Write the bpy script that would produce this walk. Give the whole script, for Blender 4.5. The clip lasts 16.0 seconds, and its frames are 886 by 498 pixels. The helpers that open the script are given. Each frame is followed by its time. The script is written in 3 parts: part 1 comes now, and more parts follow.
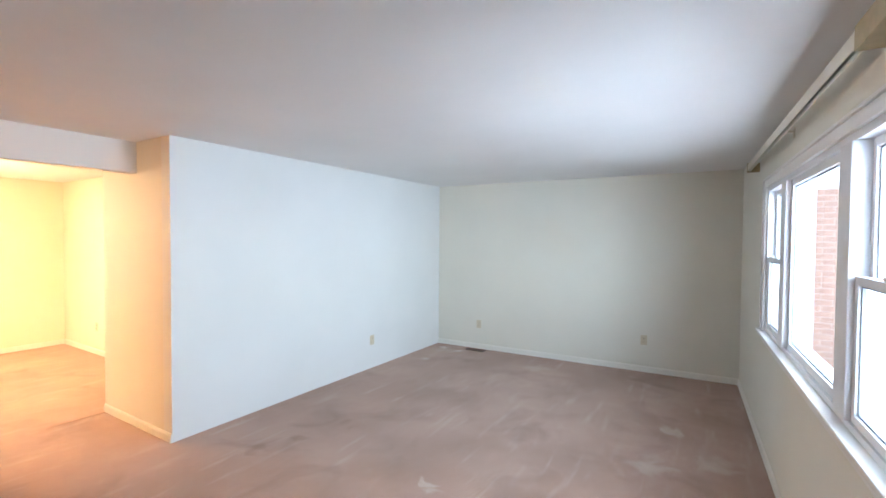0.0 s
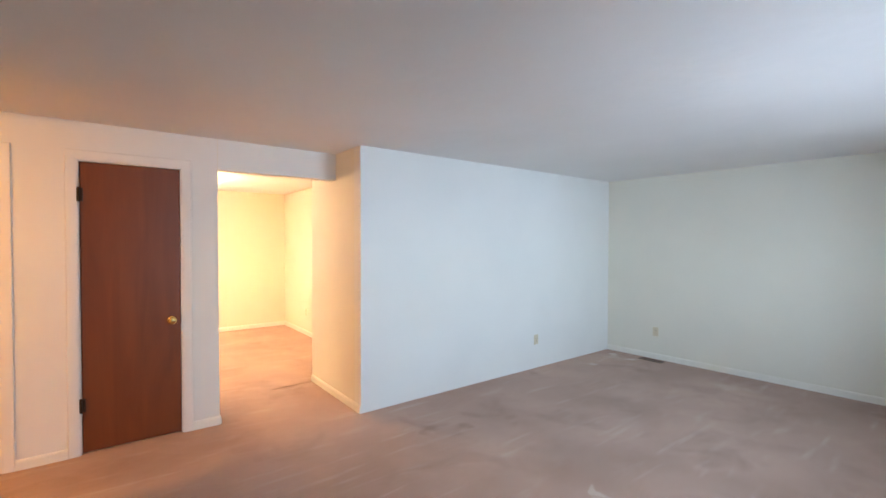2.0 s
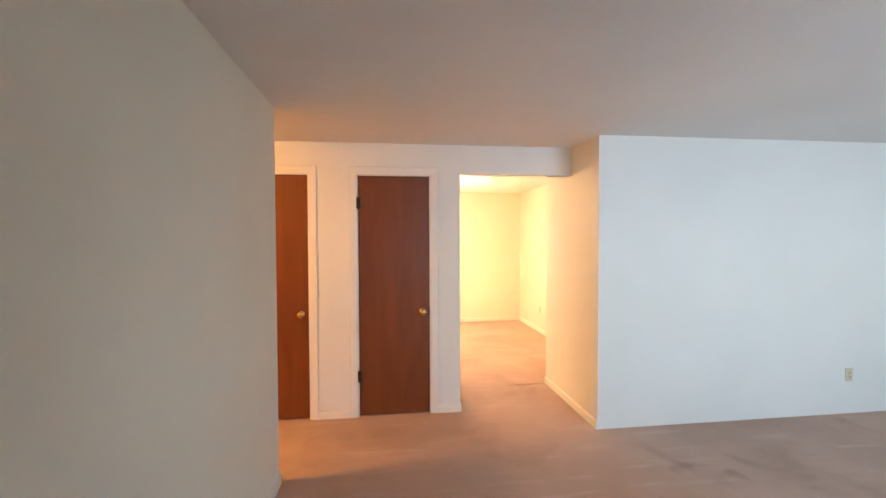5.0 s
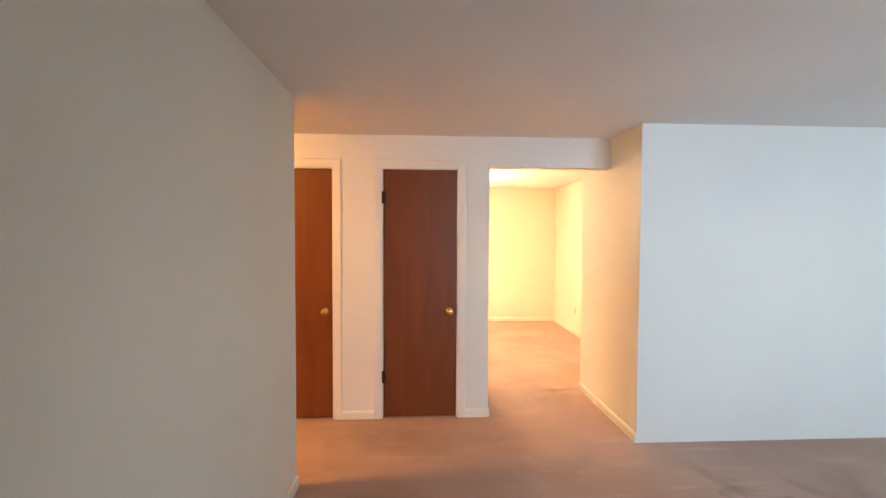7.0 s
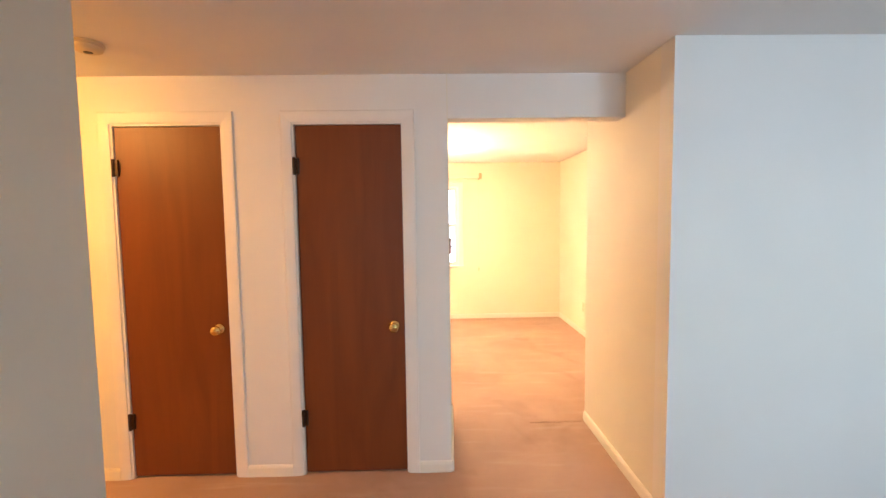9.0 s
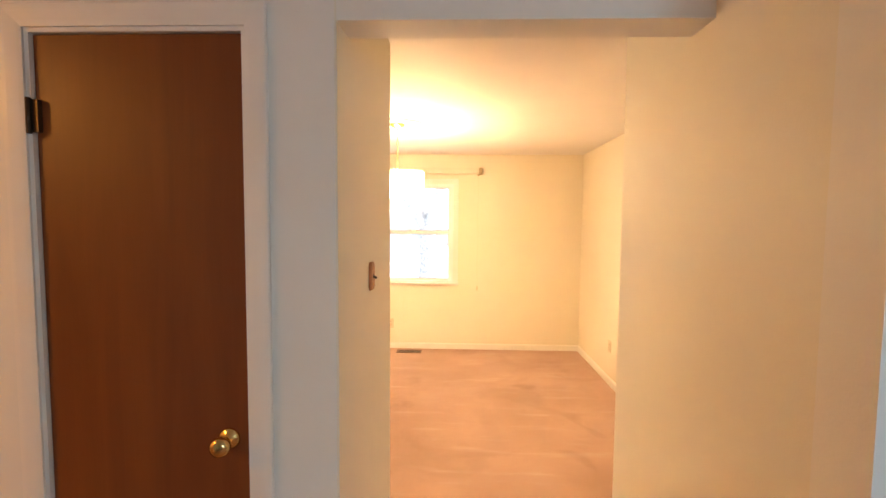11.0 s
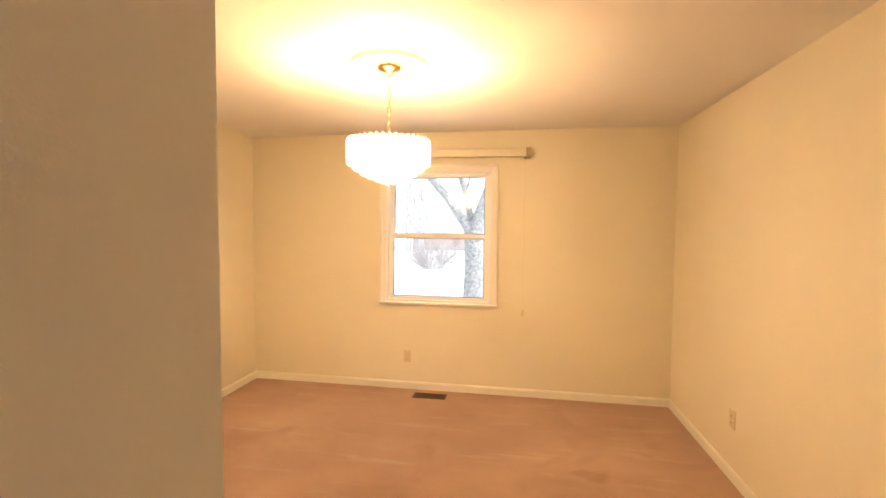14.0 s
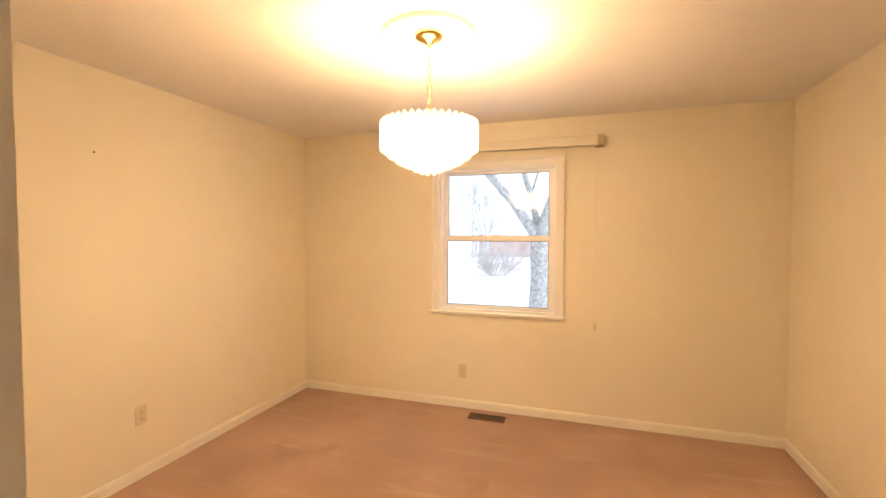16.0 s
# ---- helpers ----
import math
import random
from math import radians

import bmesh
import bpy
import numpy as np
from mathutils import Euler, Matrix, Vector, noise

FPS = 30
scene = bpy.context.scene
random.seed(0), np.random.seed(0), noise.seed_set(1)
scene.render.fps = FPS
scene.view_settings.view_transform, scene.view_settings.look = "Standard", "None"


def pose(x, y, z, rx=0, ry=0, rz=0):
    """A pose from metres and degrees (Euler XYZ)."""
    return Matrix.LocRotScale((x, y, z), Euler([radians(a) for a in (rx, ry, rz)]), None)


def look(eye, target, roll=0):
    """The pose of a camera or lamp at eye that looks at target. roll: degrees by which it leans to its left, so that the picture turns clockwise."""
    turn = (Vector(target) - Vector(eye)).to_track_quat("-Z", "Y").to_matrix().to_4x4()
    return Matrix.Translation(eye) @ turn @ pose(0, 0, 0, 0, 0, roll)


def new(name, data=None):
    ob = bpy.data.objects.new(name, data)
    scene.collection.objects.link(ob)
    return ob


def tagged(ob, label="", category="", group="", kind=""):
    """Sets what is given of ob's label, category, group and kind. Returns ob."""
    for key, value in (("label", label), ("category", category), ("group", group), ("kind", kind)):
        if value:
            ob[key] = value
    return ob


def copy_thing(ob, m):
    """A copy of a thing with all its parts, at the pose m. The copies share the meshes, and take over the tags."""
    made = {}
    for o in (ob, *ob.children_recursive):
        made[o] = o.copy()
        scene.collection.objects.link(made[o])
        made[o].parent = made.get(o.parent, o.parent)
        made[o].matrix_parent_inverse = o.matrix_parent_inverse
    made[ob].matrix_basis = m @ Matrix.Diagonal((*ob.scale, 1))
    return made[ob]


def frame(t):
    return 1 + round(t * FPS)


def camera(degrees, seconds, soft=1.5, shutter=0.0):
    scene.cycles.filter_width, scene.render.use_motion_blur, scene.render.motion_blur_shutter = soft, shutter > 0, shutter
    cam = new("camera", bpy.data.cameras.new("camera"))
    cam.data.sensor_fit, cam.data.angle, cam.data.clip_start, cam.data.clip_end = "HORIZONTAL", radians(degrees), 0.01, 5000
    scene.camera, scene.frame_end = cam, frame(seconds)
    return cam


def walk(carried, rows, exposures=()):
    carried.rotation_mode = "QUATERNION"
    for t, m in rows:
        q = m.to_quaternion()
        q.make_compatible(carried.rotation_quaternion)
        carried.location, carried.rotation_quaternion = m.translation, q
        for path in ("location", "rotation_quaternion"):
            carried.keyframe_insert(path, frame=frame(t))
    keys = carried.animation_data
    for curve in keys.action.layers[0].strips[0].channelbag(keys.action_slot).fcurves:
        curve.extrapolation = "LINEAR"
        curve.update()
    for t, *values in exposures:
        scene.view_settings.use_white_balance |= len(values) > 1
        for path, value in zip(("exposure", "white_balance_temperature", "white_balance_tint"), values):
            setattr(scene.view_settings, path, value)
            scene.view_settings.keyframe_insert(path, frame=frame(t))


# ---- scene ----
cam = camera(90.7, 16.0)
PATH = [
    (0, (0.554, 0.178, 1.565), (2.257, 1.226, 1.512), 0.4),
    (0.5, (0.555, 0.19, 1.544), (2.161, 1.382, 1.493), 0.1),
    (1, (0.541, 0.193, 1.516), (2.032, 1.525, 1.476), -0.2),
    (1.5, (0.54, 0.195, 1.525), (1.902, 1.659, 1.481), 0.0),
    (2, (0.544, 0.213, 1.494), (1.761, 1.799, 1.457), 0.1),
    (2.5, (0.528, 0.242, 1.49), (1.582, 1.942, 1.455), 0.3),
    (3, (0.532, 0.264, 1.492), (1.411, 2.06, 1.455), 0.3),
    (3.5, (0.535, 0.311, 1.517), (1.254, 2.177, 1.464), 0.1),
    (4, (0.526, 0.35, 1.5), (1.105, 2.264, 1.449), -0.0),
    (4.5, (0.603, 0.376, 1.513), (0.996, 2.336, 1.458), -0.2),
    (5, (0.616, 0.394, 1.525), (0.878, 2.376, 1.469), -0.2),
    (7.5, (0.759, 0.709, 1.512), (0.858, 2.705, 1.43), 0.1),
    (8, (0.881, 0.972, 1.501), (0.969, 2.967, 1.39), -0.2),
    (8.5, (1.01, 1.297, 1.511), (1.082, 3.291, 1.378), -0.6),
    (9, (1.171, 1.615, 1.506), (1.211, 3.61, 1.365), -0.8),
    (9.5, (1.291, 1.925, 1.493), (1.304, 3.921, 1.363), -0.9),
    (10, (1.409, 2.253, 1.48), (1.39, 4.25, 1.374), -0.6),
    (10.2, (1.462, 2.382, 1.489), (1.422, 4.379, 1.378), -0.1),
    (12.3, (1.678, 3.652, 1.532), (1.59, 5.646, 1.404), 0.8),
    (12.5, (1.697, 3.733, 1.525), (1.582, 5.726, 1.4), 0.6),
    (13, (1.725, 3.93, 1.51), (1.546, 5.919, 1.388), 0.5),
    (13.5, (1.743, 4.113, 1.508), (1.497, 6.094, 1.385), 0.6),
    (14, (1.762, 4.258, 1.481), (1.434, 6.228, 1.379), 0.5),
    (14.5, (1.781, 4.404, 1.473), (1.377, 6.36, 1.378), 0.2),
    (15, (1.787, 4.508, 1.463), (1.293, 6.445, 1.382), 0.1),
    (15.5, (1.769, 4.597, 1.462), (1.207, 6.515, 1.382), 0.0),
    (16, (1.769, 4.647, 1.436), (1.144, 6.546, 1.365), -0.0),
]
# exposure: the living room first, then the brighter dining room
EXPOSURES = [(0.0, 3.76, 6300, 13), (0.6, 3.74, 6300, 13), (2.0, 3.46, 6250, 13), (3.5, 3.46, 6450, 13), (5.0, 3.5, 6600, 12), (9.0, 3.38, 6550, 12), (10.2, 3.12, 6500, 12), (12.3, 2.42, 8300, 15), (13.2, 2.28, 7800, 13), (14.0, 2.08, 7300, 11), (16.0, 1.95, 6750, 11)]
walk(cam, [(t, look(eye, target, roll)) for t, eye, target, roll in PATH], EXPOSURES)

# ---- world, sun, lamps ----
world = bpy.data.worlds.new("overcast")
scene.world = world
world.use_nodes = True
wn = world.node_tree.nodes
sky = wn.new("ShaderNodeTexSky")
sky.sky_type = 'NISHITA'
sky.sun_disc = False
sky.sun_elevation = radians(56)
sky.sun_rotation = radians(90)
sky.dust_density = 1.0
wn["Background"].inputs["Strength"].default_value = 0.13
cloud = wn.new("ShaderNodeHueSaturation")   # an overcast veil: pale and bright
cloud.inputs["Saturation"].default_value, cloud.inputs["Value"].default_value = 0.5, 0.85
world.node_tree.links.new(sky.outputs[0], cloud.inputs["Color"])
world.node_tree.links.new(cloud.outputs[0], wn["Background"].inputs["Color"])

sun_data = bpy.data.lights.new("sun", 'SUN')
sun_data.energy, sun_data.angle, sun_data.color = 0.5, radians(30), (1.0, 0.97, 0.93)
sun_ob = new("sun", sun_data)
sun_ob.matrix_world = look((40, 1, 60), (0, 0, 0))


def point_lamp(name, place, watts, radius, colour):
    d = bpy.data.lights.new(name, 'POINT')
    d.energy, d.shadow_soft_size, d.color = watts, radius, colour
    o = new(name, d)
    o.location = place
    return o


# unseen area lamp added outside the wide living room window, for sky and snow light
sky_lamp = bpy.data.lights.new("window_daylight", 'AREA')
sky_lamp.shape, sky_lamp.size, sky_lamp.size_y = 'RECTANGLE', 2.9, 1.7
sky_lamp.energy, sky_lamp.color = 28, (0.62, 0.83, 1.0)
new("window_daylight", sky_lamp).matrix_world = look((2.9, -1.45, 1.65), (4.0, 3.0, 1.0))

# ---- plan ----
CEIL = 2.31
XF = 6.04            # far end wall of the living room
YW = 3.62            # long white wall
XC = 2.268            # its corner and the passage's east side
YD = 4.125           # wall with the closet doors
XP, XPF = 1.286, 1.258   # passage, west side: at the dining room, at the living room
YE, YEL = 4.745, 4.9  # passage ends, east and west side
DX0, DX1, DY1 = -0.71, 3.045, 8.093   # dining room
XN, YN = -0.045, 3.18  # near partition: face and free end
HX0 = -2.3           # hall, west
DOOR_H = 2.04
CH = (1.102, 6.48)   # chandelier


# ---- materials ----
def mat(name, base, rough=0.5, metal=0.0, bump=0.0, bump_scale=200.0, vary=0.0, vary_scale=3.0, spec=0.5):
    m = bpy.data.materials.new(name)
    m.use_nodes = True
    nt = m.node_tree
    b = nt.nodes["Principled BSDF"]
    b.inputs["Roughness"].default_value = rough
    b.inputs["Metallic"].default_value = metal
    b.inputs["Specular IOR Level"].default_value = spec
    co = nt.nodes.new("ShaderNodeTexCoord")
    if vary:
        n = nt.nodes.new("ShaderNodeTexNoise")
        n.inputs["Scale"].default_value, n.inputs["Detail"].default_value = vary_scale, 6
        r = nt.nodes.new("ShaderNodeValToRGB")
        r.color_ramp.elements[0].position, r.color_ramp.elements[1].position = 0.3, 0.7
        r.color_ramp.elements[0].color = (*[c * (1 - vary) for c in base], 1)
        r.color_ramp.elements[1].color = (*[min(1, c * (1 + vary)) for c in base], 1)
        nt.links.new(co.outputs["Object"], n.inputs["Vector"])
        nt.links.new(n.outputs["Fac"], r.inputs["Fac"])
        nt.links.new(r.outputs["Color"], b.inputs["Base Color"])
    else:
        b.inputs["Base Color"].default_value = (*base, 1)
    if bump:
        n2 = nt.nodes.new("ShaderNodeTexNoise")
        n2.inputs["Scale"].default_value, n2.inputs["Detail"].default_value = bump_scale, 4
        bp = nt.nodes.new("ShaderNodeBump")
        bp.inputs["Strength"].default_value, bp.inputs["Distance"].default_value = bump, 0.003
        nt.links.new(co.outputs["Object"], n2.inputs["Vector"])
        nt.links.new(n2.outputs["Fac"], bp.inputs["Height"])
        nt.links.new(bp.outputs["Normal"], b.inputs["Normal"])
    return m


def wood_mat(name, dark, light, rough):
    """Flush veneer: grain stretched along z, with slow cathedral figure."""
    m = bpy.data.materials.new(name)
    m.use_nodes = True
    nt = m.node_tree
    b = nt.nodes["Principled BSDF"]
    co = nt.nodes.new("ShaderNodeTexCoord")
    mp = nt.nodes.new("ShaderNodeMapping")
    mp.inputs["Scale"].default_value = (9, 9, 0.9)
    fine = nt.nodes.new("ShaderNodeMapping")
    fine.inputs["Scale"].default_value = (160, 160, 4)
    n1 = nt.nodes.new("ShaderNodeTexNoise")
    n1.inputs["Scale"].default_value, n1.inputs["Detail"].default_value, n1.inputs["Distortion"].default_value = 1.0, 5, 1.2
    n2 = nt.nodes.new("ShaderNodeTexNoise")
    n2.inputs["Scale"].default_value, n2.inputs["Detail"].default_value = 1.0, 3
    mx = nt.nodes.new("ShaderNodeMath")
    mx.operation = 'MULTIPLY_ADD'
    mx.inputs[1].default_value = 0.16
    sc = nt.nodes.new("ShaderNodeMath")
    sc.operation = 'MULTIPLY'
    sc.inputs[1].default_value = 0.84
    r = nt.nodes.new("ShaderNodeValToRGB")
    r.color_ramp.elements[0].position, r.color_ramp.elements[1].position = 0.3, 0.72
    r.color_ramp.elements[0].color, r.color_ramp.elements[1].color = (*dark, 1), (*light, 1)
    L = nt.links.new
    L(co.outputs["Object"], mp.inputs[0]); L(co.outputs["Object"], fine.inputs[0])
    L(mp.outputs[0], n1.inputs["Vector"]); L(fine.outputs[0], n2.inputs["Vector"])
    L(n1.outputs["Fac"], sc.inputs[0])
    L(n2.outputs["Fac"], mx.inputs[0]); L(sc.outputs[0], mx.inputs[2])
    L(mx.outputs[0], r.inputs["Fac"]); L(r.outputs["Color"], b.inputs["Base Color"])
    bp = nt.nodes.new("ShaderNodeBump")
    bp.inputs["Strength"].default_value, bp.inputs["Distance"].default_value = 0.15, 0.001
    L(n2.outputs["Fac"], bp.inputs["Height"]); L(bp.outputs["Normal"], b.inputs["Normal"])
    b.inputs["Roughness"].default_value = rough
    b.inputs["Specular IOR Level"].default_value = 0.5
    return m


def carpet_mat():
    """Worn cut-pile carpet: fibre relief, vacuum streaks, slow fading and a few pale spills."""
    m = bpy.data.materials.new("carpet")
    m.use_nodes = True
    nt = m.node_tree
    b = nt.nodes["Principled BSDF"]
    L = nt.links.new
    b.inputs["Roughness"].default_value = 0.95
    b.inputs["Specular IOR Level"].default_value = 0.1
    b.inputs["Sheen Weight"].default_value = 0.15
    co = nt.nodes.new("ShaderNodeTexCoord")

    def noise_node(scale, detail, stretch=None, distortion=0.0, turn=0.0):
        n = nt.nodes.new("ShaderNodeTexNoise")
        n.inputs["Scale"].default_value, n.inputs["Detail"].default_value = scale, detail
        n.inputs["Distortion"].default_value = distortion
        src = co.outputs["Object"]
        if stretch:
            mp = nt.nodes.new("ShaderNodeMapping")
            mp.inputs["Rotation"].default_value = (0, 0, turn)
            mp.inputs["Scale"].default_value = stretch
            L(src, mp.inputs[0])
            src = mp.outputs[0]
        L(src, n.inputs["Vector"])
        return n

    def mix(a, fac, colour, mode='MIX'):
        x = nt.nodes.new("ShaderNodeMix")
        x.data_type, x.blend_type = 'RGBA', mode
        L(fac, x.inputs[0]); L(a, x.inputs[6])
        x.inputs[7].default_value = (*colour, 1)
        return x.outputs[2]

    def ramp(src, lo, hi, v0=0.0, v1=1.0):
        r = nt.nodes.new("ShaderNodeMapRange")
        r.inputs[1].default_value, r.inputs[2].default_value = lo, hi
        r.inputs[3].default_value, r.inputs[4].default_value = v0, v1
        L(src, r.inputs[0])
        return r.outputs[0]

    base = nt.nodes.new("ShaderNodeValToRGB")
    base.color_ramp.elements[0].position, base.color_ramp.elements[1].position = 0.3, 0.7
    base.color_ramp.elements[0].color, base.color_ramp.elements[1].color = (0.43, 0.279, 0.212, 1), (0.57, 0.385, 0.302, 1)
    L(noise_node(1.3, 5).outputs["Fac"], base.inputs["Fac"])
    c = base.outputs["Color"]
    streak = noise_node(1.0, 4, (1.6, 13.0, 1.0), 0.2, radians(28))
    c = mix(c, ramp(streak.outputs["Fac"], 0.58, 0.74, 0, 0.36), (0.70, 0.58, 0.52))
    dirt = noise_node(2.2, 7, None, 1.0)
    c = mix(c, ramp(dirt.outputs["Fac"], 0.55, 0.75, 0, 0.55), (0.33, 0.21, 0.16))
    fibre = noise_node(420, 2)
    # pale spills
    wob = noise_node(6, 6, None, 0.8)
    pale, soil = (0.74, 0.64, 0.57), (0.20, 0.10, 0.07)
    for x, y, rad, amount, tone in ((3.83, 0.53, 0.13, 0.7, pale), (4.10, 0.14, 0.14, 0.7, pale), (4.52, 0.44, 0.06, 0.6, pale), (2.84, 1.68, 0.05, 0.7, pale), (5.59, 1.98, 0.14, 0.4, pale), (5.75, 3.3, 0.16, 0.4, pale), (5.74, 3.16, 0.06, 0.9, pale), (5.84, 3.42, 0.05, 0.8, pale), (5.2, 3.3, 0.05, 0.6, pale),
                                    (2.55, 3.02, 0.05, 0.45, soil), (2.86, 2.86, 0.03, 0.3, soil), (3.2, 2.75, 0.03, 0.25, soil), (1.95, 4.60, 0.18, 0.5, soil), (0.6, 3.75, 0.30, 0.3, soil), (2.2, 6.9, 0.05, 0.4, soil)):
        d = nt.nodes.new("ShaderNodeVectorMath")
        d.operation = 'DISTANCE'
        d.inputs[1].default_value = (x, y, 0)
        L(co.outputs["Object"], d.inputs[0])
        a = nt.nodes.new("ShaderNodeMath")
        a.operation = 'MULTIPLY_ADD'
        a.inputs[1].default_value = 0.5
        L(wob.outputs["Fac"], a.inputs[0]); L(d.outputs["Value"], a.inputs[2])
        c = mix(c, ramp(a.outputs[0], 0.25 + rad * 0.1, 0.25 + rad * 1.3, amount * 0.75, 0), tone)
    c = mix(c, ramp(fibre.outputs["Fac"], 0.3, 0.7, 0.35, 0), (0.2, 0.13, 0.10))
    L(c, b.inputs["Base Color"])
    bp = nt.nodes.new("ShaderNodeBump")
    bp.inputs["Strength"].default_value, bp.inputs["Distance"].default_value = 0.6, 0.004
    L(fibre.outputs["Fac"], bp.inputs["Height"])
    wave = noise_node(7, 3)
    bp2 = nt.nodes.new("ShaderNodeBump")
    bp2.inputs["Strength"].default_value, bp2.inputs["Distance"].default_value = 0.3, 0.02
    L(wave.outputs["Fac"], bp2.inputs["Height"])
    L(bp2.outputs["Normal"], bp.inputs["Normal"])
    L(bp.outputs["Normal"], b.inputs["Normal"])
    return m


def glow_mat(name, base, colour, strength, rough=0.2):
    m = mat(name, base, rough)
    b = m.node_tree.nodes["Principled BSDF"]
    b.inputs["Emission Color"].default_value = (*colour, 1)
    b.inputs["Emission Strength"].default_value = strength
    return m


def glass_mat():
    m = bpy.data.materials.new("window_glass")
    m.use_nodes = True
    nt = m.node_tree
    nt.nodes.remove(nt.nodes["Principled BSDF"])
    tr = nt.nodes.new("ShaderNodeBsdfTransparent")
    gl = nt.nodes.new("ShaderNodeBsdfGlossy")
    gl.inputs["Roughness"].default_value = 0.02
    lw = nt.nodes.new("ShaderNodeLayerWeight")
    lw.inputs["Blend"].default_value = 0.5
    pw = nt.nodes.new("ShaderNodeMath")
    pw.operation = 'POWER'
    pw.inputs[1].default_value = 5.5
    fr = nt.nodes.new("ShaderNodeMath")
    fr.operation = 'MULTIPLY_ADD'
    fr.inputs[1].default_value, fr.inputs[2].default_value = 0.75, 0.03
    nt.links.new(lw.outputs["Facing"], pw.inputs[0])
    nt.links.new(pw.outputs[0], fr.inputs[0])
    mx = nt.nodes.new("ShaderNodeMixShader")
    tr.inputs["Color"].default_value = (0.95, 0.97, 0.98, 1)
    nt.links.new(fr.outputs[0], mx.inputs[0])
    nt.links.new(tr.outputs[0], mx.inputs[1])
    nt.links.new(gl.outputs[0], mx.inputs[2])
    nt.links.new(mx.outputs[0], nt.nodes["Material Output"].inputs["Surface"])
    return m


# same wall paint in a cooler tone: the window's bluish light put into the colour
COOL_LIT_WALL = mat("cool_lit_wall_paint", (0.775, 0.768, 0.735), 0.6, bump=0.12, bump_scale=160, vary=0.025, vary_scale=1.4)
WALL = mat("cream_wall_paint", (0.76, 0.735, 0.64), 0.6, bump=0.12, bump_scale=160, vary=0.025, vary_scale=1.4)
DINING_WALL = mat("yellow_cream_wall_paint", (0.785, 0.735, 0.60), 0.6, bump=0.12, bump_scale=160, vary=0.025, vary_scale=1.4)
CEILING = mat("ceiling_paint", (0.80, 0.785, 0.765), 0.7, bump=0.15, bump_scale=120, vary=0.03, vary_scale=0.9)
# slow waviness of the plasterboard
nt = CEILING.node_tree
sag = nt.nodes.new("ShaderNodeTexNoise")
sag.inputs["Scale"].default_value, sag.inputs["Detail"].default_value = 2.2, 3
sag_bump = nt.nodes.new("ShaderNodeBump")
sag_bump.inputs["Strength"].default_value, sag_bump.inputs["Distance"].default_value = 0.5, 0.03
nt.links.new(nt.nodes["Texture Coordinate"].outputs["Object"], sag.inputs["Vector"])
nt.links.new(sag.outputs["Fac"], sag_bump.inputs["Height"])
nt.links.new(sag_bump.outputs["Normal"], nt.nodes["Bump"].inputs["Normal"])
TRIM = mat("trim_paint", (0.80, 0.78, 0.74), 0.35, bump=0.05, bump_scale=90, vary=0.02, vary_scale=5)
BASE = mat("baseboard_paint", (0.80, 0.775, 0.70), 0.45, bump=0.05, bump_scale=90, vary=0.03, vary_scale=4)
VINYL = mat("white_vinyl", (0.80, 0.81, 0.83), 0.35, vary=0.015, vary_scale=8)
GASKET = mat("grey_gasket", (0.25, 0.27, 0.3), 0.5)
CARPET = carpet_mat()
DOOR = wood_mat("stained_veneer", (0.14, 0.033, 0.007), (0.195, 0.052, 0.011), 0.43)
PLATE_WOOD = wood_mat("oak_plate", (0.28, 0.11, 0.04), (0.45, 0.2, 0.08), 0.4)
BRASS = mat("brass", (0.78, 0.56, 0.24), 0.18, 1.0, vary=0.06, vary_scale=30)
BRONZE = mat("dark_bronze", (0.07, 0.045, 0.03), 0.4, 0.8)
ALMOND = mat("almond_plastic", (0.66, 0.58, 0.42), 0.35)
SLOT = mat("dark_slot", (0.03, 0.025, 0.02), 0.6)
VENT = mat("brown_enamel", (0.13, 0.06, 0.035), 0.4, 0.3, vary=0.1, vary_scale=20)
ROD = mat("cream_enamel", (0.74, 0.69, 0.56), 0.35, vary=0.03, vary_scale=10)
ROD_END = mat("tan_rod_end", (0.42, 0.33, 0.17), 0.5, vary=0.1, vary_scale=20)
PLASTIC = mat("aged_plastic", (0.56, 0.46, 0.31), 0.45)
CORD = mat("cord", (0.7, 0.62, 0.45), 0.8)
# the prisms emit by themselves, in place of bulb light caught in the glass
CRYSTAL = glow_mat("glowing_crystal", (0.9, 0.9, 0.88), (1.0, 0.59, 0.255), 3.6, 0.1)
# clear prisms: part of the bulbs' light goes straight through, the rest is added glow
nt = CRYSTAL.node_tree
clear = nt.nodes.new("ShaderNodeBsdfTransparent")
half = nt.nodes.new("ShaderNodeMixShader")
half.inputs[0].default_value = 0.8
nt.links.new(nt.nodes["Principled BSDF"].outputs[0], half.inputs[1])
nt.links.new(clear.outputs[0], half.inputs[2])
nt.links.new(half.outputs[0], nt.nodes["Material Output"].inputs["Surface"])
GLASS = glass_mat()
SNOW = mat("snow", (0.86, 0.88, 0.92), 0.8, bump=0.5, bump_scale=3, vary=0.03, vary_scale=0.4)
BARK = mat("frosted_bark", (0.42, 0.43, 0.43), 0.9, bump=1.0, bump_scale=25, vary=0.4, vary_scale=16)
TWIG = mat("twigs", (0.58, 0.55, 0.54), 0.9, vary=0.2, vary_scale=5)
BRICK = mat("pale_red_brick", (0.36, 0.22, 0.17), 0.85, bump=0.5, bump_scale=60, vary=0.2, vary_scale=3)
# red brick lightened: the haze of distance is put into its colour
FAR_BRICK = mat("hazed_far_brick", (0.62, 0.50, 0.46), 0.9, bump=0.4, bump_scale=8, vary=0.2, vary_scale=1.2)
